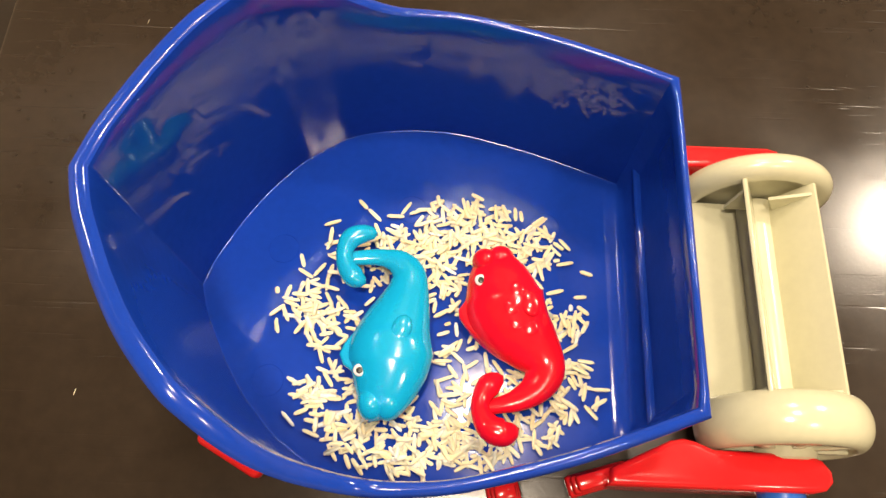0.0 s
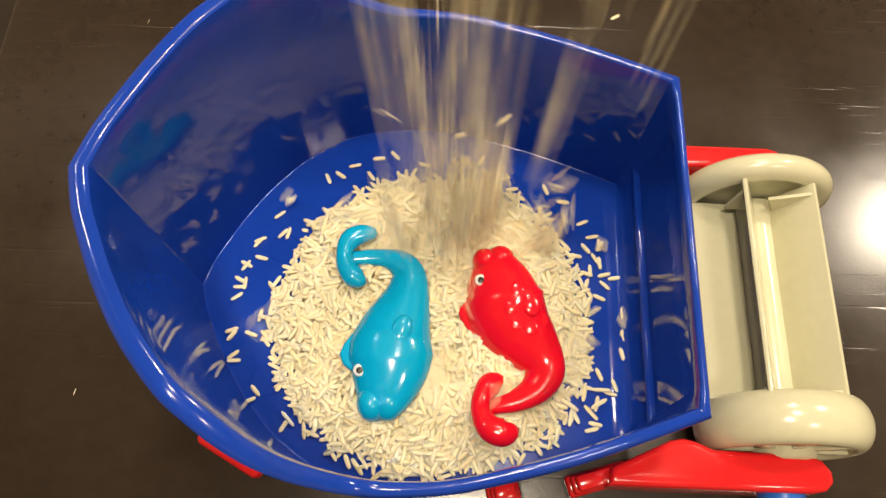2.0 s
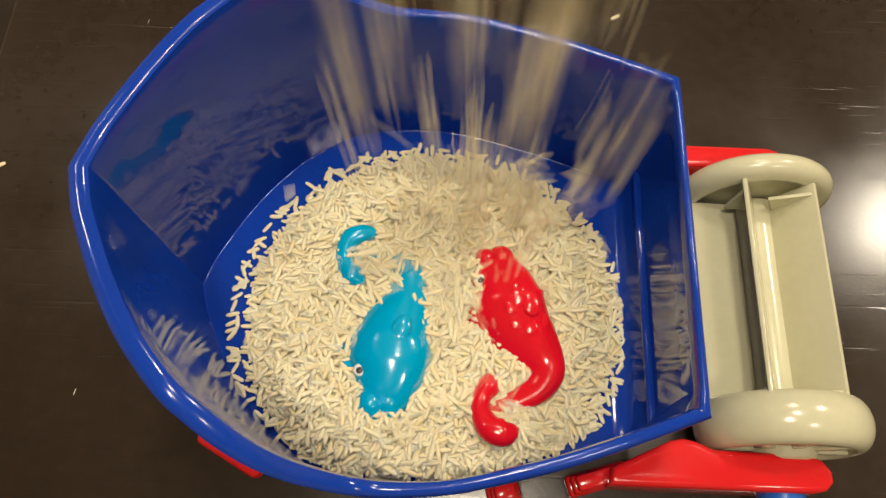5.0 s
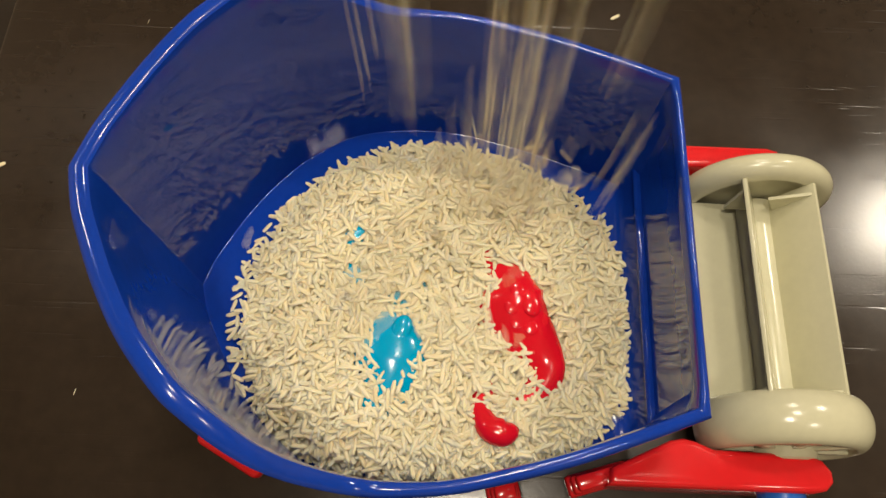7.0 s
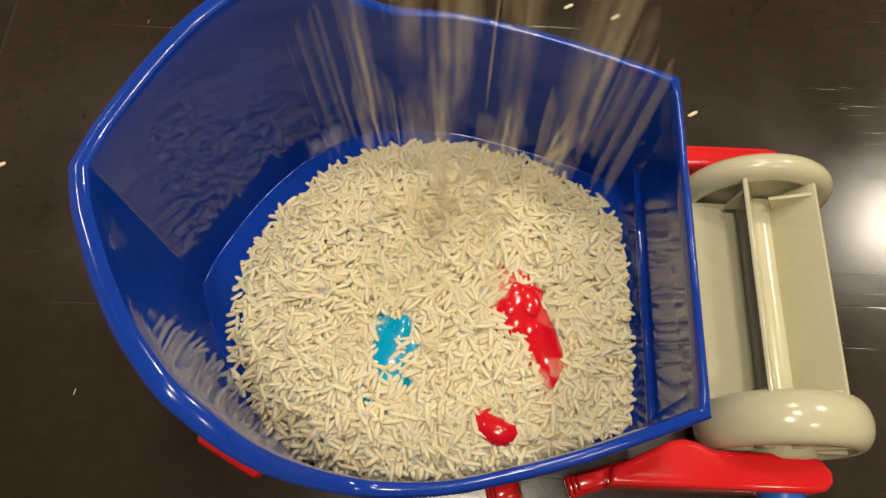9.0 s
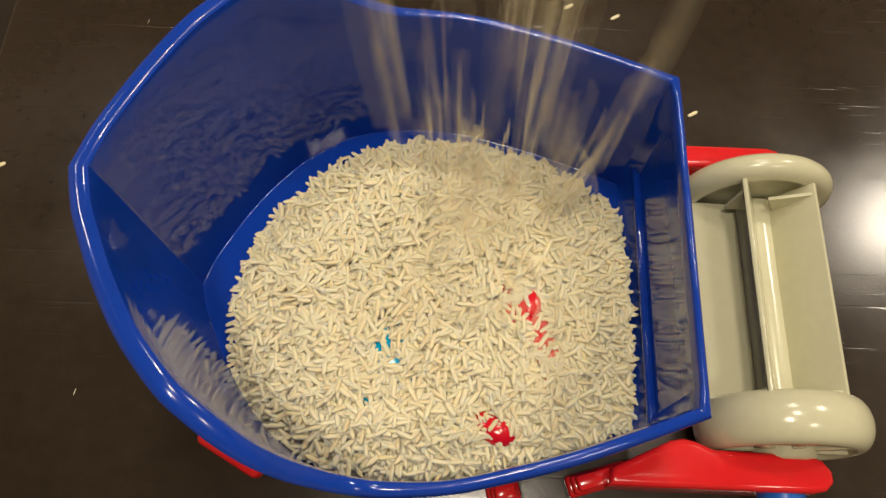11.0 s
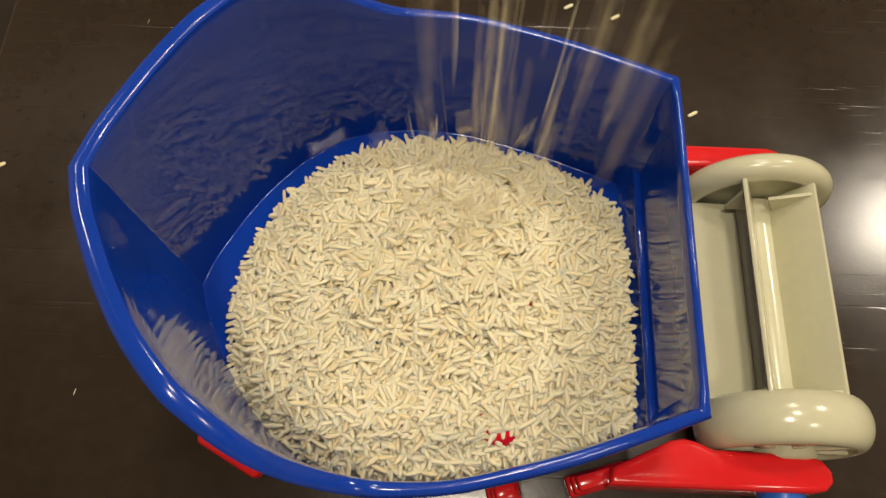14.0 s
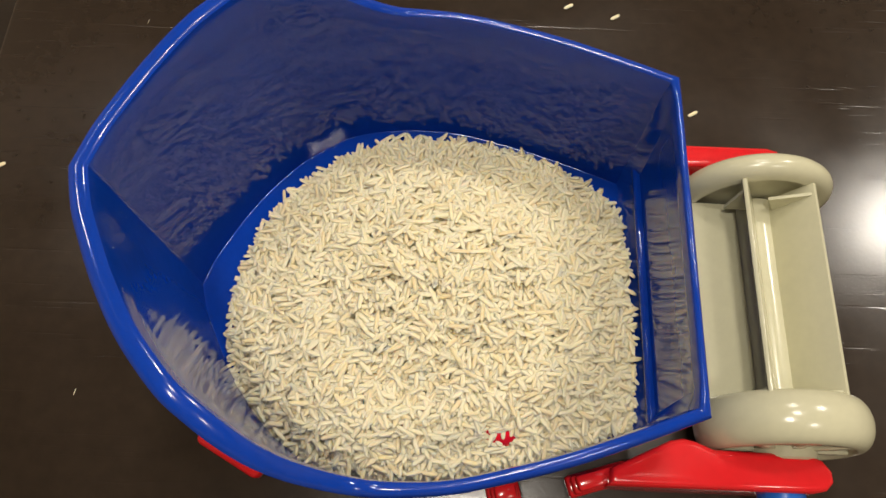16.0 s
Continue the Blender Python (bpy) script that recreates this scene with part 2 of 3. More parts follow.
# frame below the hull
def chassis_mesh():
    pts = outline()
    dirs = offset_loop(pts)
    bm = bmesh.new()
    rings = []
    for o, z in ((0.014, 0.0), (0.0115, 0.0015), (0.011, 0.009), (0.0125, 0.0102)):
        rings.append([bm.verts.new((p.x + d.x * o, p.y + d.y * o, z)) for p, d in zip(pts, dirs)])
    n = len(pts)
    for a, b in zip(rings, rings[1:]):
        for i in range(n):
            bm.faces.new((a[i], a[(i + 1) % n], b[(i + 1) % n], b[i]))
    for ring in (rings[0], rings[-1]):
        bmesh.ops.triangulate(bm, faces=[bm.faces.new(ring)])
    return bm


part("chassis", chassis_mesh(), BLUE, boat, "dark blue underside", smooth=40)

WX, WY, WZ, WR = 0.1336, -0.0025, 0.0346, 0.0324


def slab(outl, z0, z1, bevel):
    """A plan outline raised from z0 to z1, with rounded edges above and below."""
    bm = bmesh.new()
    lo = [bm.verts.new((x, y, z0)) for x, y in outl]
    hi = [bm.verts.new((x, y, z1)) for x, y in outl]
    n = len(outl)
    bm.faces.new(lo[::-1]), bm.faces.new(hi)
    for i in range(n):
        bm.faces.new((lo[i], lo[(i + 1) % n], hi[(i + 1) % n], hi[i]))
    bmesh.ops.recalc_face_normals(bm, faces=bm.faces)
    flat = [e for e in bm.edges if abs(e.verts[0].co.z - e.verts[1].co.z) < 1e-6]
    bmesh.ops.bevel(bm, geom=flat, offset=bevel, segments=4, profile=0.5, affect="EDGES")
    return bm


ARM_NEAR = [(0.0640, -0.0775), (0.0655, -0.0710), (0.0880, -0.0603), (0.0930, -0.0594), (0.0975, -0.0604), (0.1040, -0.0630),
            (0.1390, -0.0636), (0.1440, -0.0655), (0.1470, -0.0695), (0.1470, -0.0735), (0.1440, -0.0765), (0.1390, -0.0775)]
ARM_FAR = [(0.0870, 0.0565), (0.1390, 0.0565), (0.1440, 0.0585), (0.1455, 0.0620), (0.1440, 0.0655), (0.1390, 0.0670), (0.0870, 0.0670)]
for outl, yo, side in ((ARM_NEAR, -0.0775, -1), (ARM_FAR, 0.0670, 1)):
    arm = part("wheel_arm", slab(outl, 0.020, 0.0445, 0.0024), RED, boat, "glossy red wheel arm", smooth=50)
    if side < 0:
        part("hub_cap", lathe([(0.0088, yo - side * 0.001), (0.0088, yo + side * 0.0024), (0.0074, yo + side * 0.0038), (0.003, yo + side * 0.0044)], 32, closed=False), CAPBLUE, arm, "round blue hub cap").location = (0.1315, 0, 0.0325)
part("axle", lathe([(0.0030, -0.0640), (0.0030, 0.0575)], 24, closed=False), CREAM, boat).location = (WX, 0, WZ)

# red mounting lugs and feet
for side in (-1, 1):
    for cx, cy, half, turn in ((0.0630, 0.0742, 0.0125, 17), (0.0265, 0.0810, 0.0065, 14)):
        for k, z0 in enumerate((0.0255, 0.0300, 0.0345)):
            bm = box(-half + 0.0012 * k, -0.0042 + 0.0006 * k, z0, half - 0.0012 * k, 0.0042 - 0.0006 * k, z0 + 0.0046, 0.0014, 2)
            bmesh.ops.transform(bm, matrix=pose(cx, side * cy, 0, 0, 0, -side * turn), verts=bm.verts)
            part("lug_rib", bm, RED, boat, "red plastic lug")
    bm = box(-0.016, -0.012, 0.0, 0.016, 0.012, 0.0100, 0.003, 3)
    bmesh.ops.transform(bm, matrix=pose(-0.0825, side * 0.0605, 0, 0, 0, side * 28), verts=bm.verts)
    part("foot", bm, RED, boat, "red plastic foot")


def paddle_wheel():
    wheel = new("paddle_wheel")
    wheel.parent = boat
    wheel.location = (WX, WY, WZ)
    tagged(wheel, "cream plastic paddle wheel")
    for side in (-1, 1):
        a, b = (-0.0400, -0.0600) if side < 0 else (0.0445, 0.0560)
        mid, hw = (a + b) / 2, abs(b - a) / 2
        prof = [(WR - 0.0065 + 0.0065 * math.sin(math.pi * k / 12), mid - side * hw * math.cos(math.pi * k / 12)) for k in range(13)]
        prof += [(WR - 0.0078, b - 0.0008 * side), (WR - 0.0085, b - 0.004 * side), (WR - 0.009, b - 0.0085 * side),
                 (0.006, b - 0.0085 * side), (0.006, a + 0.0025 * side), (WR - 0.0075, a + 0.0025 * side)]
        d = part("disc", lathe(prof, 72), CREAM, wheel, smooth=50)
        for k in range(8):
            t = 2 * math.pi * k / 8
            bm = box(0.010, -0.0030, -0.0019, WR - 0.0080, 0.0030, 0.0019, 0.0006, 1)
            bmesh.ops.transform(bm, matrix=pose(0, b - 0.0034 * side, 0, 0, math.degrees(-t), 0) , verts=bm.verts)
            part("spoke", bm, CREAM, d)
        part("boss", lathe([(0.0118, b - 0.0085 * side), (0.0118, b + 0.0022 * side), (0.0108, b + 0.0030 * side), (0.0040, b + 0.0030 * side)], 40, closed=False), CREAM, d)
    part("hub", lathe([(0.0082, -0.045), (0.0082, 0.045)], 40, closed=False), CREAM, wheel)
    for k in range(6):
        t = 117.0 - 60 * k
        bm = box(0.007, -0.042, -0.0009, 0.0290, 0.045, 0.0009, 0.0004, 2)
        bmesh.ops.transform(bm, matrix=pose(0, 0, 0, 0, -t, 0), verts=bm.verts)
        p = part("paddle", bm, CREAM, wheel, smooth=30)
        for side in (-1, 1):
            bm = bmesh.new()
            tri = [(0.009, 0), (0.0275, 0), (0.0275, 0.0012), (0.0145, 0.0105)]
            lo = [bm.verts.new((x, side * 0.0408, z)) for x, z in tri]
            hi = [bm.verts.new((x, side * 0.0395, z)) for x, z in tri]
            bm.faces.new(lo), bm.faces.new(hi[::-1])
            for i in range(4):
                bm.faces.new((lo[i], lo[(i + 1) % 4], hi[(i + 1) % 4], hi[i]))
            bmesh.ops.transform(bm, matrix=pose(0, 0, 0, 0, -t, 0), verts=bm.verts)
            part("gusset", bm, CREAM, p, smooth=0)
    return wheel


paddle_wheel()


# ---- fish ----
def tube(path, z, thick, cap, seg=24, n=5, tilt=0.0, ramp=0.0):
    own = bmesh.new()
    pts = spline([(x, y, w) for x, y, w in path], n)
    rings = []
    base, mid_y = z, sum(p.y for p in pts) / len(pts)
    for i, p in enumerate(pts):
        z = base + ramp * (p.y - mid_y)
        a, b = pts[max(0, i - 1)], pts[min(len(pts) - 1, i + 1)]
        t = Vector((b.x - a.x, b.y - a.y)).normalized()
        nx, ny = -t.y, t.x
        hz = min(cap, p.z * thick)
        rings.append([own.verts.new((p.x + nx * p.z * math.cos(u), p.y + ny * p.z * math.cos(u), z + hz * math.sin(u) + tilt * nx * p.z * math.cos(u)))
                      for u in (2 * math.pi * k / seg for k in range(seg))])
    for a, b in zip(rings, rings[1:]):
        for k in range(seg):
            own.faces.new((a[k], a[(k + 1) % seg], b[(k + 1) % seg], b[k]))
    for ring, q in ((rings[0], pts[0]), (rings[-1], pts[-1])):
        other = pts[1] if ring is rings[0] else pts[-2]
        t = Vector((q.x - other.x, q.y - other.y)).normalized() * q.z * 0.6
        tip = own.verts.new((q.x + t.x, q.y + t.y, base + ramp * (q.y - mid_y)))
        for k in range(seg):
            own.faces.new((ring[k], ring[(k + 1) % seg], tip))
    return own


FISH_Z = 0.0345
BLUE_BODY = [(-0.0226, -0.0515, 0.0088), (-0.0214, -0.0448, 0.0125), (-0.0202, -0.0358, 0.016), (-0.0202, -0.0284, 0.0176), (-0.0186, -0.0189, 0.0148),
             (-0.0163, -0.0104, 0.0118), (-0.0145, -0.0017, 0.0087), (-0.0149, 0.0052, 0.0071), (-0.019, 0.0099, 0.0056), (-0.0249, 0.0117, 0.004),
             (-0.0313, 0.0119, 0.0035), (-0.0395, 0.0109, 0.0031)]
BLUE_TAIL = [(-0.0299, 0.0216, 0.0024), (-0.0345, 0.0214, 0.004), (-0.0398, 0.0188, 0.0045), (-0.0421, 0.0123, 0.0035), (-0.0404, 0.0059, 0.004),
             (-0.0369, 0.0016, 0.0045), (-0.0332, -0.0005, 0.0024)]
RED_BODY = [(0.0209, 0.0140, 0.0076), (0.022, 0.0073, 0.0116), (0.0238, -0.0006, 0.0146), (0.0257, -0.0087, 0.0172), (0.0309, -0.0169, 0.0148),
            (0.0366, -0.0237, 0.0118), (0.0411, -0.0305, 0.0089), (0.0415, -0.0362, 0.0078), (0.0376, -0.042, 0.0061), (0.0309, -0.0462, 0.0045),
            (0.0254, -0.048, 0.0035), (0.0180, -0.0498, 0.0028)]
RED_TAIL = [(0.0244, -0.0376, 0.0024), (0.0204, -0.0404, 0.0047), (0.017, -0.0461, 0.0038), (0.0166, -0.0517, 0.0038), (0.0201, -0.058, 0.0052),
            (0.0255, -0.0599, 0.0052), (0.0299, -0.0585, 0.0028)]


def body_top(body, x, y, cap=0.0110, tilt=0.0):
    """Height of a fish's upper skin over (x, y)."""
    best = min(spline(body, 5), key=lambda p: (p.x - x) ** 2 + (p.y - y) ** 2)
    off = math.hypot(best.x - x, best.y - y) / best.z
    return FISH_Z + min(cap, best.z * 0.66) * math.sqrt(max(0.02, 1 - off * off)) + tilt * (x - best.x)


def blob(x, y, z, rx, ry, rz, turn=0, lean=0, seg=20):
    bm = bmesh.new()
    bmesh.ops.create_uvsphere(bm, u_segments=seg, v_segments=seg // 2, radius=1)
    bmesh.ops.transform(bm, matrix=pose(x, y, z, 0, lean, turn) @ Matrix.Diagonal((rx, ry, rz, 1)), verts=bm.verts)
    return bm


def fish(label, body, tail, material, tilt, eye, fins, lips, back, scales, tail_up, tail_ramp):
    ob = tagged(new("toy_fish"), label, "toy fish")
    core = part("body", tube(body, FISH_Z, 0.66, 0.0110, tilt=tilt), material, ob, smooth=75)
    part("tail_fin", tube(tail, FISH_Z + tail_up, 0.85, 0.0045, ramp=tail_ramp), material, ob, smooth=75)
    ez = body_top(body, *eye, tilt=tilt)
    e = part("eye", blob(*eye, ez - 0.0002, 0.0026, 0.0026, 0.0013), WHITE, ob, "white painted eye", 75)
    part("pupil", blob(eye[0], eye[1] - 0.0003, ez + 0.0008, 0.0014, 0.0014, 0.0005), BLACK, e, "black pupil", 75)
    for x, y, rx, ry, turn in fins:
        part("pectoral_fin", blob(x, y, body_top(body, x, y, tilt=tilt) - 0.0002, rx, ry, 0.0013, turn), material, ob, smooth=75)
    for x, y, rx, ry, turn in lips:
        part("lip", blob(x, y, FISH_Z + 0.0006, rx, ry, 0.0066, turn), material, ob, smooth=75)
    part("dorsal_fin", slab(back, FISH_Z - 0.0025 - 12 * (tilt - 0.08) * 0.001, FISH_Z + 0.0025 - 12 * (tilt - 0.08) * 0.001, 0.0012), material, ob, smooth=60)
    for x, y in scales:
        part("scale", blob(x, y, body_top(body, x, y, tilt=tilt) - 0.0003, 0.0030, 0.0034, 0.0005, 20), material, ob, smooth=75)
    return ob


fish("glossy turquoise plastic toy fish with curled tail", BLUE_BODY, BLUE_TAIL, FISHBLUE, 0.08, (-0.0312, -0.0378), [(-0.0156, -0.0215, 0.0040, 0.0058, -18)],
     [(-0.0262, -0.0500, 0.0058, 0.0070, 14), (-0.0190, -0.0478, 0.0066, 0.0088, -10)], [(-0.0310, -0.0150), (-0.0336, -0.0190), (-0.0388, -0.0262), (-0.0404, -0.0308), (-0.0384, -0.0351), (-0.0350, -0.0373), (-0.0300, -0.0360), (-0.0260, -0.0280), (-0.0270, -0.0180)], [], 0.0030, 0.0)
fish("glossy red plastic toy fish with curled tail", RED_BODY, RED_TAIL, FISHRED, 0.26, (0.0156, 0.0018), [(0.0352, -0.0088, 0.0042, 0.0060, 15)],
     [(0.0174, 0.0118, 0.0056, 0.0054, 0), (0.0238, 0.0128, 0.0060, 0.0060, 0)], [(0.0159, 0.0010), (0.0118, -0.0026), (0.0068, -0.0096), (0.0074, -0.0132), (0.0098, -0.0165), (0.0142, -0.0212), (0.0206, -0.0244), (0.0240, -0.0200), (0.0200, -0.0080)],
     [(0.0300, -0.0165), (0.0355, -0.0185), (0.0278, -0.0110), (0.0300, -0.0040), (0.0400, -0.0150)], 0.0040, -0.26)


# ---- rice ----
def grain_template(length=0.0076, radius=0.00096):
    prof = [(-0.5, 0.0), (-0.465, 0.58), (-0.30, 0.96), (0.26, 1.0), (0.45, 0.60), (0.5, 0.0)]
    vs, fs, k = [], [], 5
    vs.append((prof[0][0] * length, 0, 0))
    for a, r in prof[1:-1]:
        for i in range(k):
            t = 2 * math.pi * i / k
            vs.append((a * length, r * radius * math.cos(t), 0.45 * r * radius * math.sin(t)))
    vs.append((prof[-1][0] * length, 0, 0))
    for i in range(k):
        fs.append((0, 1 + (i + 1) % k, 1 + i, 1 + i))
    for j in range(len(prof) - 3):
        b = 1 + j * k
        for i in range(k):
            fs.append((b + i, b + (i + 1) % k, b + k + (i + 1) % k, b + k + i))
    b = 1 + (len(prof) - 3) * k
    for i in range(k):
        fs.append((b + i, b + (i + 1) % k, len(vs) - 1, len(vs) - 1))
    return np.array(vs), [tuple(dict.fromkeys(f)) for f in fs]


GV, GF = grain_template()
rng = np.random.default_rng(7)


def grains_mesh(name, places, tilt=0.08):
    """Grains of rice at the given places, each turned and sized by chance."""
    verts, faces = [], []
    for i, p in enumerate(places):
        m = Euler((rng.normal(0, 0.25), rng.normal(0, tilt), rng.uniform(0, 6.28)), "XYZ").to_matrix()
        s = np.array([rng.uniform(0.72, 1.12) if rng.random() > 0.06 else 0.4, rng.uniform(0.9, 1.1), rng.uniform(0.9, 1.1)])
        verts.append((GV * s) @ np.array(m).T + np.asarray(p))
        o = i * len(GV)
        faces += [tuple(v + o for v in f) for f in GF]
    me = bpy.data.meshes.new(name)
    me.from_pydata(np.concatenate(verts).tolist(), [], faces)
    me.polygons.foreach_set("use_smooth", [True] * len(me.polygons))
    me.materials.append(RICE)
    # the milky grains shade softly: their normals lean upwards
    nrm = np.empty(len(me.vertices) * 3)
    me.vertices.foreach_get("normal", nrm)
    nrm = nrm.reshape(-1, 3) * 0.7 + np.array((0, 0, 0.5))
    nrm /= np.linalg.norm(nrm, axis=1)[:, None]
    me.normals_split_custom_set_from_vertices(nrm.tolist())
    return me


def inside(x, y, gap=0.012):
    return -0.100 < x < 0.0775 and abs(y) < half_width(x) - gap


# the first thin scatter round the fish
first = []
for cx, cy, r, n in ((-0.055, -0.008, 0.012, 42), (-0.045, -0.016, 0.012, 34), (-0.047, -0.046, 0.011, 44), (-0.030, -0.060, 0.012, 60), (-0.011, -0.067, 0.012, 60),
                     (0.006, -0.061, 0.012, 60), (0.024, -0.062, 0.011, 44), (0.044, -0.050, 0.012, 44), (0.051, -0.032, 0.009, 30), (0.047, -0.010, 0.010, 34),
                     (0.036, 0.022, 0.012, 60), (0.018, 0.026, 0.013, 66), (0.002, 0.028, 0.013, 64), (-0.016, 0.020, 0.012, 48), (-0.040, 0.020, 0.014, 34),
                     (-0.004, -0.014, 0.014, 14), (0.009, -0.032, 0.012, 20), (0.000, 0.006, 0.012, 30), (-0.02, 0.0, 0.012, 24), (-0.012, -0.045, 0.016, 24), (0.030, -0.035, 0.009, 18)):
    for _ in range(int(n * 1.25)):
        x, y = cx + rng.normal(0, r * 0.62), cy + rng.normal(0, r * 0.62)
        if inside(x, y):
            first.append((x, y, FLOOR_Z + 0.0012 + 0.0016 * abs(rng.normal(0, 0.7))))
for x, y in ((-0.062, 0.013), (-0.032, 0.036), (-0.018, 0.040), (-0.012, 0.034), (0.042, 0.035), (0.062, 0.012), (0.059, 0.001), (0.060, -0.005), (0.062, -0.048), (-0.031, -0.073)):
    first.append((x, y, FLOOR_Z + 0.0012))
tagged(new("rice_scatter", grains_mesh("rice_scatter", first, 0.12)), "thin scatter of white long-grain rice on the hull floor", "rice", kind="stuff")

CELL = 0.004
NX, NY = 52, 52
GX0, GY0 = -0.110, -0.104


def footprint(t):
    """Radii and central depth of the heap at t seconds."""
    keys = [(0.3, 0.048, 0.046, 0.001), (0.9, 0.063, 0.060, 0.0060), (1.5, 0.070, 0.066, 0.0094), (3.5, 0.079, 0.076, 0.0119), (6.5, 0.084, 0.084, 0.0188),
            (9.0, 0.086, 0.087, 0.0214), (12.0, 0.0875, 0.088, 0.0262), (15.5, 0.0885, 0.089, 0.0285)]
    if t <= keys[0][0]:
        return keys[0][1:]
    for a, b in zip(keys, keys[1:]):
        if t <= b[0]:
            f = (t - a[0]) / (b[0] - a[0])
            return tuple(a[k] + (b[k] - a[k]) * f for k in (1, 2, 3))
    return keys[-1][1:]


gx = GX0 + (np.arange(NX) + 0.5) * CELL
gy = GY0 + (np.arange(NY) + 0.5) * CELL
XX, YY = np.meshgrid(gx, gy, indexing="ij")
INSIDE = np.array([[inside(x, y, 0.010) for y in gy] for x in gx])


def target(t):
    a, b, d = footprint(t)
    wide = 1 + 0.22 * min(1, max(0, (t - 4) / 5))
    q = np.sqrt(((XX + 0.006) / np.where(XX > -0.006, a * wide, a * 0.965)) ** 2 + ((YY + 0.010) / b) ** 2)
    edge = np.clip((1 - q) * a * 0.62, 0, None)
    dome = d * (1.0 - 0.10 * q * q)
    late = min(1, max(0, (t - 9) / 6))
    mound = 0.0075 * np.exp(-(((XX - 0.004) / 0.036) ** 2 + ((YY - 0.003) / 0.034) ** 2) ** 1.6) * late
    mound -= 0.0048 * np.exp(-((np.hypot((XX - 0.000) / 0.92, YY - 0.000) - 0.050) / 0.011) ** 2) * (YY > -0.075) * late
    mound += 0.0022 * np.exp(-(((XX - 0.025) / 0.02) ** 2 + ((YY + 0.057) / 0.018) ** 2)) * max(0.0, min(1, (t - 13) / 2))
    low = -0.003 * np.exp(-(((XX - 0.028) / 0.02) ** 2 + ((YY + 0.058) / 0.018) ** 2)) * min(1, t / 9) * (1 if t < 11.5 else max(0.0, 1 - (t - 11.5) / 3))
    low -= 0.0065 * np.exp(-(((XX - 0.045) / 0.013) ** 2 + ((YY + 0.026) / 0.025) ** 2)) * min(1, t / 6) * max(0.0, min(1, (12 - t) / 2.5))
    return np.where(INSIDE, np.minimum(dome + mound + low, edge), 0)


def stream(t):
    """Where the poured column of rice stands at t seconds."""
    keys = [(0.3, 0.026), (0.8, 0.012), (1.6, 0.008), (2.4, 0.013), (3.0, 0.010), (3.5, 0.002), (4.0, 0.012), (4.2, 0.012), (6.3, 0.022), (6.8, 0.020), (7.2, 0.027),
            (8.0, 0.022), (8.8, 0.010), (9.2, 0.004), (11.3, 0.032), (12.4, 0.035), (13.3, 0.022), (14.2, 0.013), (15.0, 0.015), (15.5, 0.010)]
    xs = float(np.interp(t, [k[0] for k in keys], [k[1] for k in keys]))
    return xs, 0.034


height = np.zeros((NX, NY))
GRAIN_VOLUME = 9.5e-9
START, END, COUNT = 0.24, 15.42, 4600
pours = []


def heap_place(flat=False):
    """A place in the heap of rice that waits on the table to be poured."""
    r, a = 0.15 * math.sqrt(rng.random()), rng.uniform(0, 6.28)
    return Vector((0.05 + r * math.cos(a), 0.52 + r * math.sin(a), 0.0013 if flat else 0.004 + 0.03 * (1 - r / 0.16) * rng.random()))


STEP = 0.1
levels = [target(k * STEP) for k in range(int(17 / STEP))]


def level(t):
    return levels[int(t / STEP)]


for i in range(COUNT):
    t = START + (END - START) * i / COUNT
    goal, later = level(t + 0.2), level(t + 0.4)
    want = np.clip(goal - height, 0, None)
    need = max(0.0, float(target(t + 0.05).sum() - height.sum())) * CELL * CELL
    n = int(min(24, max(4, need / GRAIN_VOLUME)))
    weight = want + 1e-5 * INSIDE * (goal > 0.001)
    weight /= weight.sum()
    k = rng.choice(NX * NY, p=weight.ravel())
    cx, cy = gx[k // NY], gy[k % NY]
    # each pour lies as a long narrow patch, which hangs upright as a strand while it falls
    lie = rng.uniform(0, math.pi)
    ca, sa = math.cos(lie), math.sin(lie)
    places = []
    for _ in range(n):
        for _try in range(9):
            u, v = rng.uniform(-0.025, 0.025) * (1 - 0.08 * _try), rng.normal(0, 0.0024)
            x, y = cx + u * ca - v * sa, cy + u * sa + v * ca
            ix, iy = int((x - GX0) / CELL), int((y - GY0) / CELL)
            if inside(x, y, 0.0115) and 0 < ix < NX - 1 and 0 < iy < NY - 1 and later[ix, iy] > max(0.0008, height[ix, iy] - 0.0010):
                break
        else:
            x, y, ix, iy = cx, cy, k // NY, k % NY
        places.append((x, y, FLOOR_Z + 0.0009 + height[ix, iy] + rng.uniform(-0.0003, 0.0004)))
        lift = GRAIN_VOLUME / (CELL * CELL)
        height[ix, iy] += lift * 0.44
        for dx, dy in ((1, 0), (-1, 0), (0, 1), (0, -1)):
            height[ix + dx, iy + dy] += lift * 0.14
    base = np.mean(np.array(places), axis=0)
    turned = np.array(((ca, -sa, 0), (sa, ca, 0), (0, 0, 1)))
    me = grains_mesh("rice_pour", (np.array(places) - base) @ turned)
    ob = tagged(new("rice_pour", me), "strand of white long-grain rice poured into the boat", "rice", "poured rice", "stuff")
    pours.append((ob, t, Vector(base), heap_place(), math.degrees(lie)))


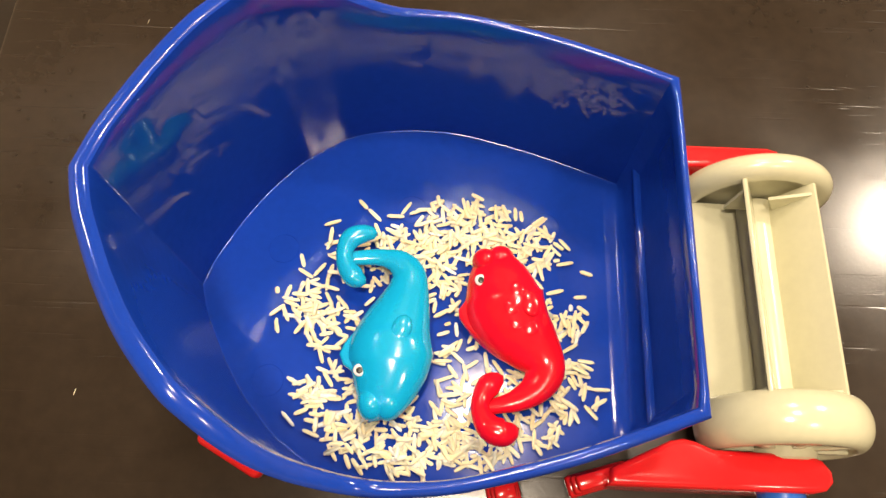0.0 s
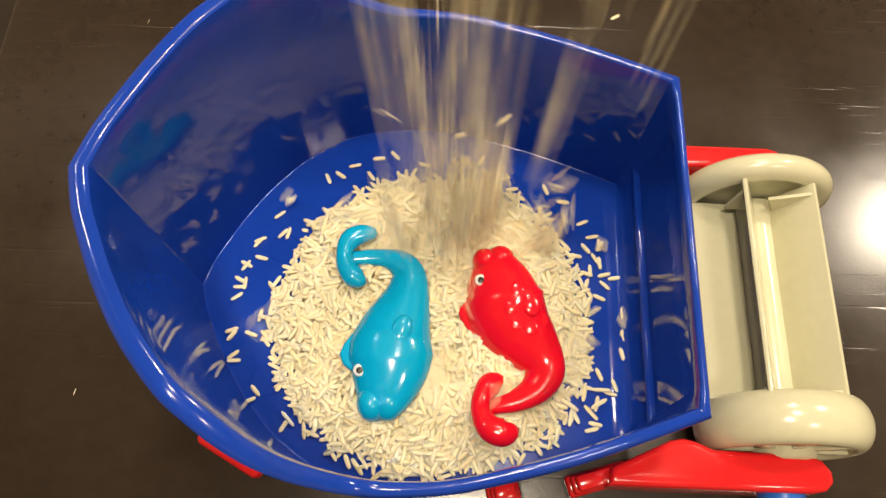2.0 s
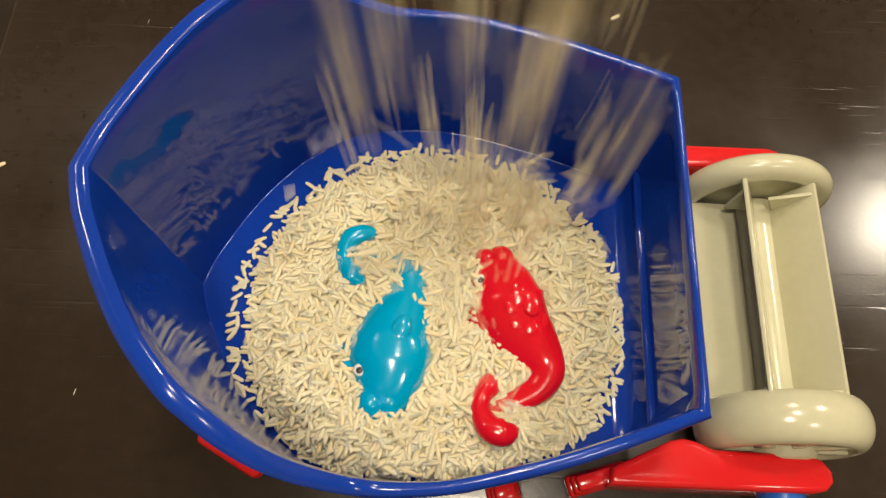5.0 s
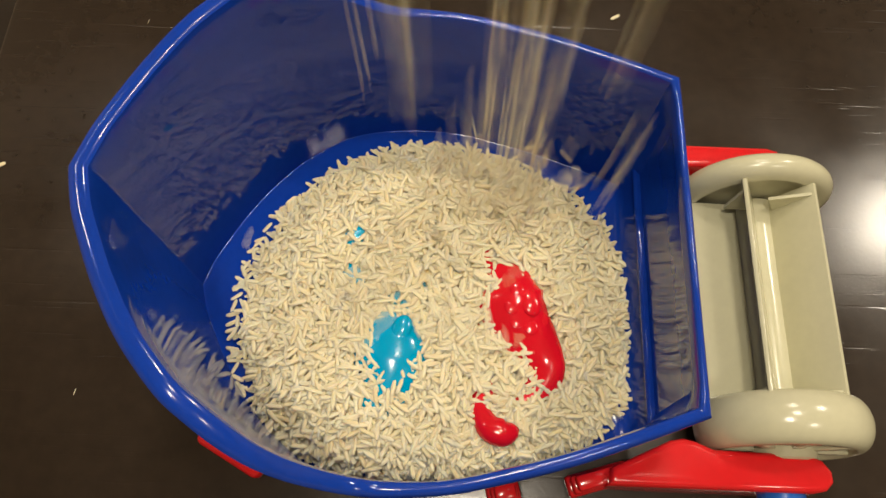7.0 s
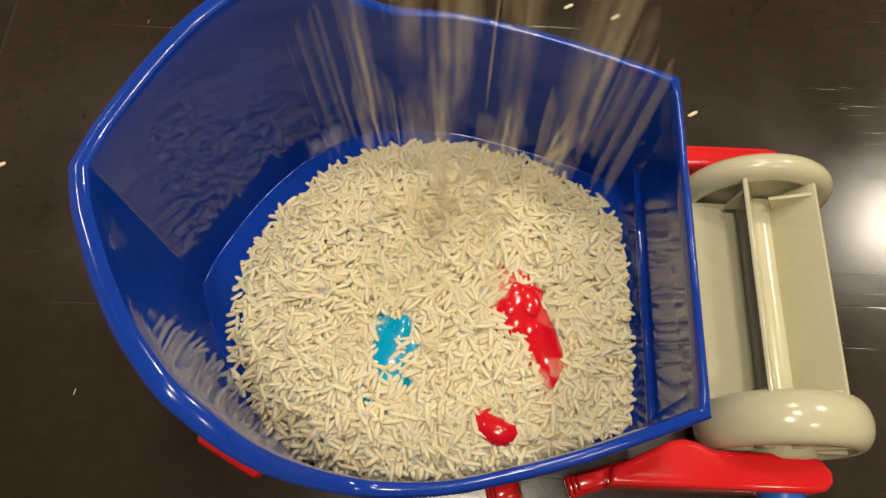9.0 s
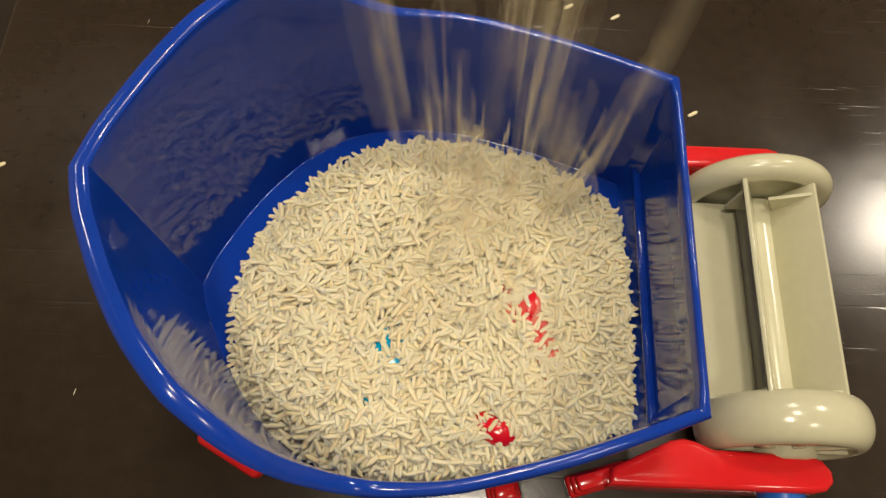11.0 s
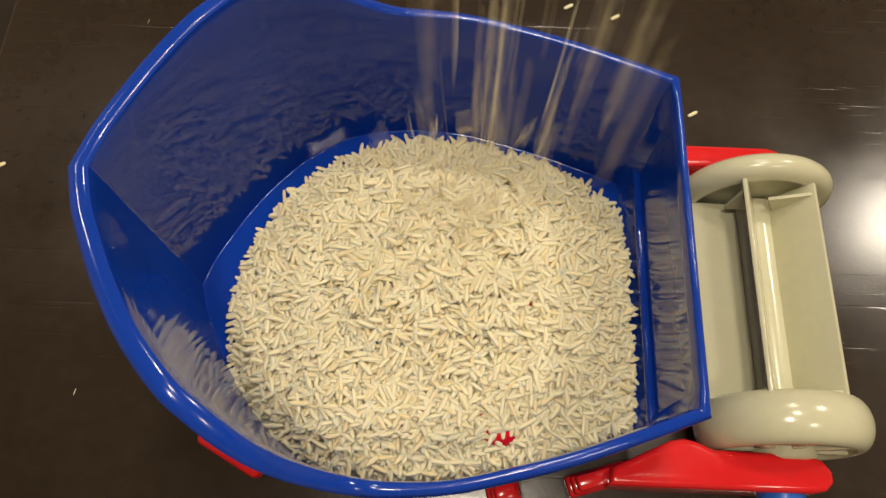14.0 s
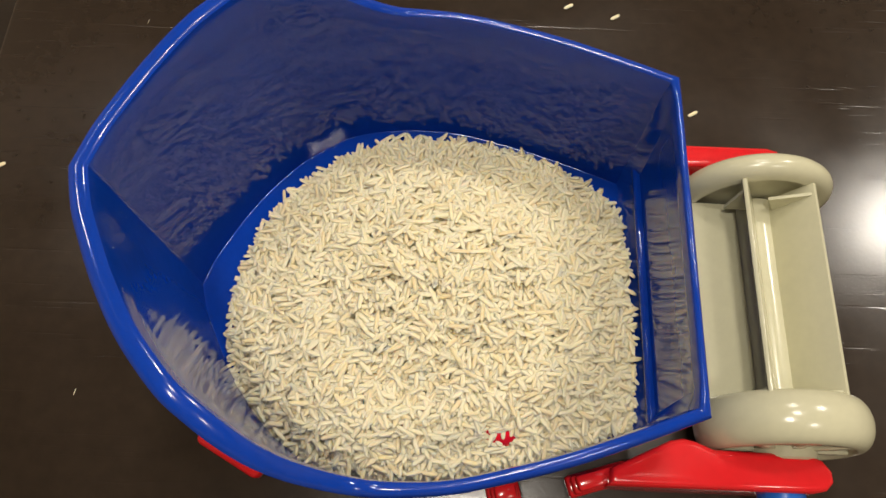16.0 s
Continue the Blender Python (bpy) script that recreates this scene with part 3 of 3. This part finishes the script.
# single grains that spring off the heap
springs = []
single = grains_mesh("rice_grain", [(0, 0, 0)], 0.05)
for i in range(310):
    t = 0.45 + 3.7 * (i / 270) ** 1.1 if i < 270 else rng.uniform(4.2, 12.0)
    a = rng.uniform(0, 6.28)
    fa, fb, _ = footprint(t + 1.0)
    wide = min(rng.uniform(0.92, 1.3), 0.083 / fa)
    x, y = -0.006 + fa * wide * math.cos(a), -0.010 + fb * wide * math.sin(a)
    if not inside(x, y, 0.014):
        x, y = -0.006 + 0.7 * fa * math.cos(a), -0.010 + 0.7 * fb * math.sin(a)
    ob = tagged(new("rice_grain", single), "single white long-grain rice grain springing off the heap", "rice", "springing rice grains")
    springs.append((ob, t, Vector((x, y, FLOOR_Z + 0.0013)), heap_place(True), rng.uniform(0.015, 0.06)))

# grains that jumped out and lie on the table
strays = []
for x, y, t in ((-0.2228, 0.0661, 2.9), (0.0870, 0.1702, 1.3), (0.1241, 0.1105, 8.6), (0.0619, 0.1764, 8.1)):
    ob = tagged(new("rice_grain", single), "single white rice grain lying on the dark table", "rice", "stray rice grains")
    strays.append((ob, t, Vector((x, y, 0.0011)), heap_place(True)))
crumb = grains_mesh("rice_crumb", [(0, 0, 0)], 0.0)
for x, y, s in ((-0.1607, -0.0441, 0.22), (-0.1659, 0.1569, 0.15)):
    ob = tagged(new("rice_crumb", crumb), "tiny white crumb of rice on the dark table", "rice crumb")
    ob.location, ob.scale = (x, y, 0.0005), (s, 0.5, 0.5)


def motions():
    for ob, t, end, wait, up in springs:
        f = round(t * FPS) / FPS
        sx, sy = stream(f)
        spin = random.uniform(0, 360)
        mid = Vector((sx, sy, 0.0)).lerp(end, 0.7)
        walk(ob, [(0, pose(*wait, 0, 0, spin)), (f - 0.3, pose(*wait, 0, 0, spin)), (f - 0.1, pose(sx, sy, 0.44, 0, 40, spin)),
                  (f + 0.1333, pose(sx, sy, FLOOR_Z + 0.012, 0, 20, spin + 30)), (f + 0.2667, pose(mid.x, mid.y, FLOOR_Z + 0.012 + up, 50, 60, spin + 70)),
                  (f + 0.4, pose(*end, 0, 0, spin + 110)), (16, pose(*end, 0, 0, spin + 110))])
    for ob, t, end, wait in strays:
        f = round(t * FPS) / FPS
        walk(ob, [(0, pose(*wait, 0, 0, 40)), (f - 0.3, pose(*wait, 0, 0, 40)), (f, pose(end.x, end.y, 0.30, 0, 30, 80)), (f + 0.2, pose(*end, 0, 0, 120)),
                  (16, pose(*end, 0, 0, 120))])
    for ob, t, base, wait, lie in pours:
        f = round(t * FPS) / FPS
        sx, sy = stream(f)
        lean = max(-1.7, min(1.7, random.gauss(0, 1)))
        sx += 0.020 * lean
        sy += random.gauss(0, 0.010)
        far = (Vector((sx, sy)) - base.xy).length
        rows = [(0, pose(*wait, 0, 0, lie))]
        if f > 0.31:
            rows.append((f - 0.3, pose(*wait, 0, 0, lie)))
        rows.append((f - random.choice((3, 4)) / 30, pose(sx + 0.010 * lean, sy, random.uniform(0.42, 0.58), 0, -84, lie)))
        rows.append((f + 0.1333, pose(sx, sy, base.z + 0.010, 0, -80, lie)))
        near = Vector((sx, sy, base.z + 0.003)).lerp(base, 0.55)
        rows.append((f + 0.2, pose(*near, 0, -6, lie)))
        rows.append((f + (0.2667 if far < 0.03 else 0.3333), pose(*base, 0, 0, lie)))
        rows.append((16, pose(*base, 0, 0, lie)))
        walk(ob, rows)


motions()
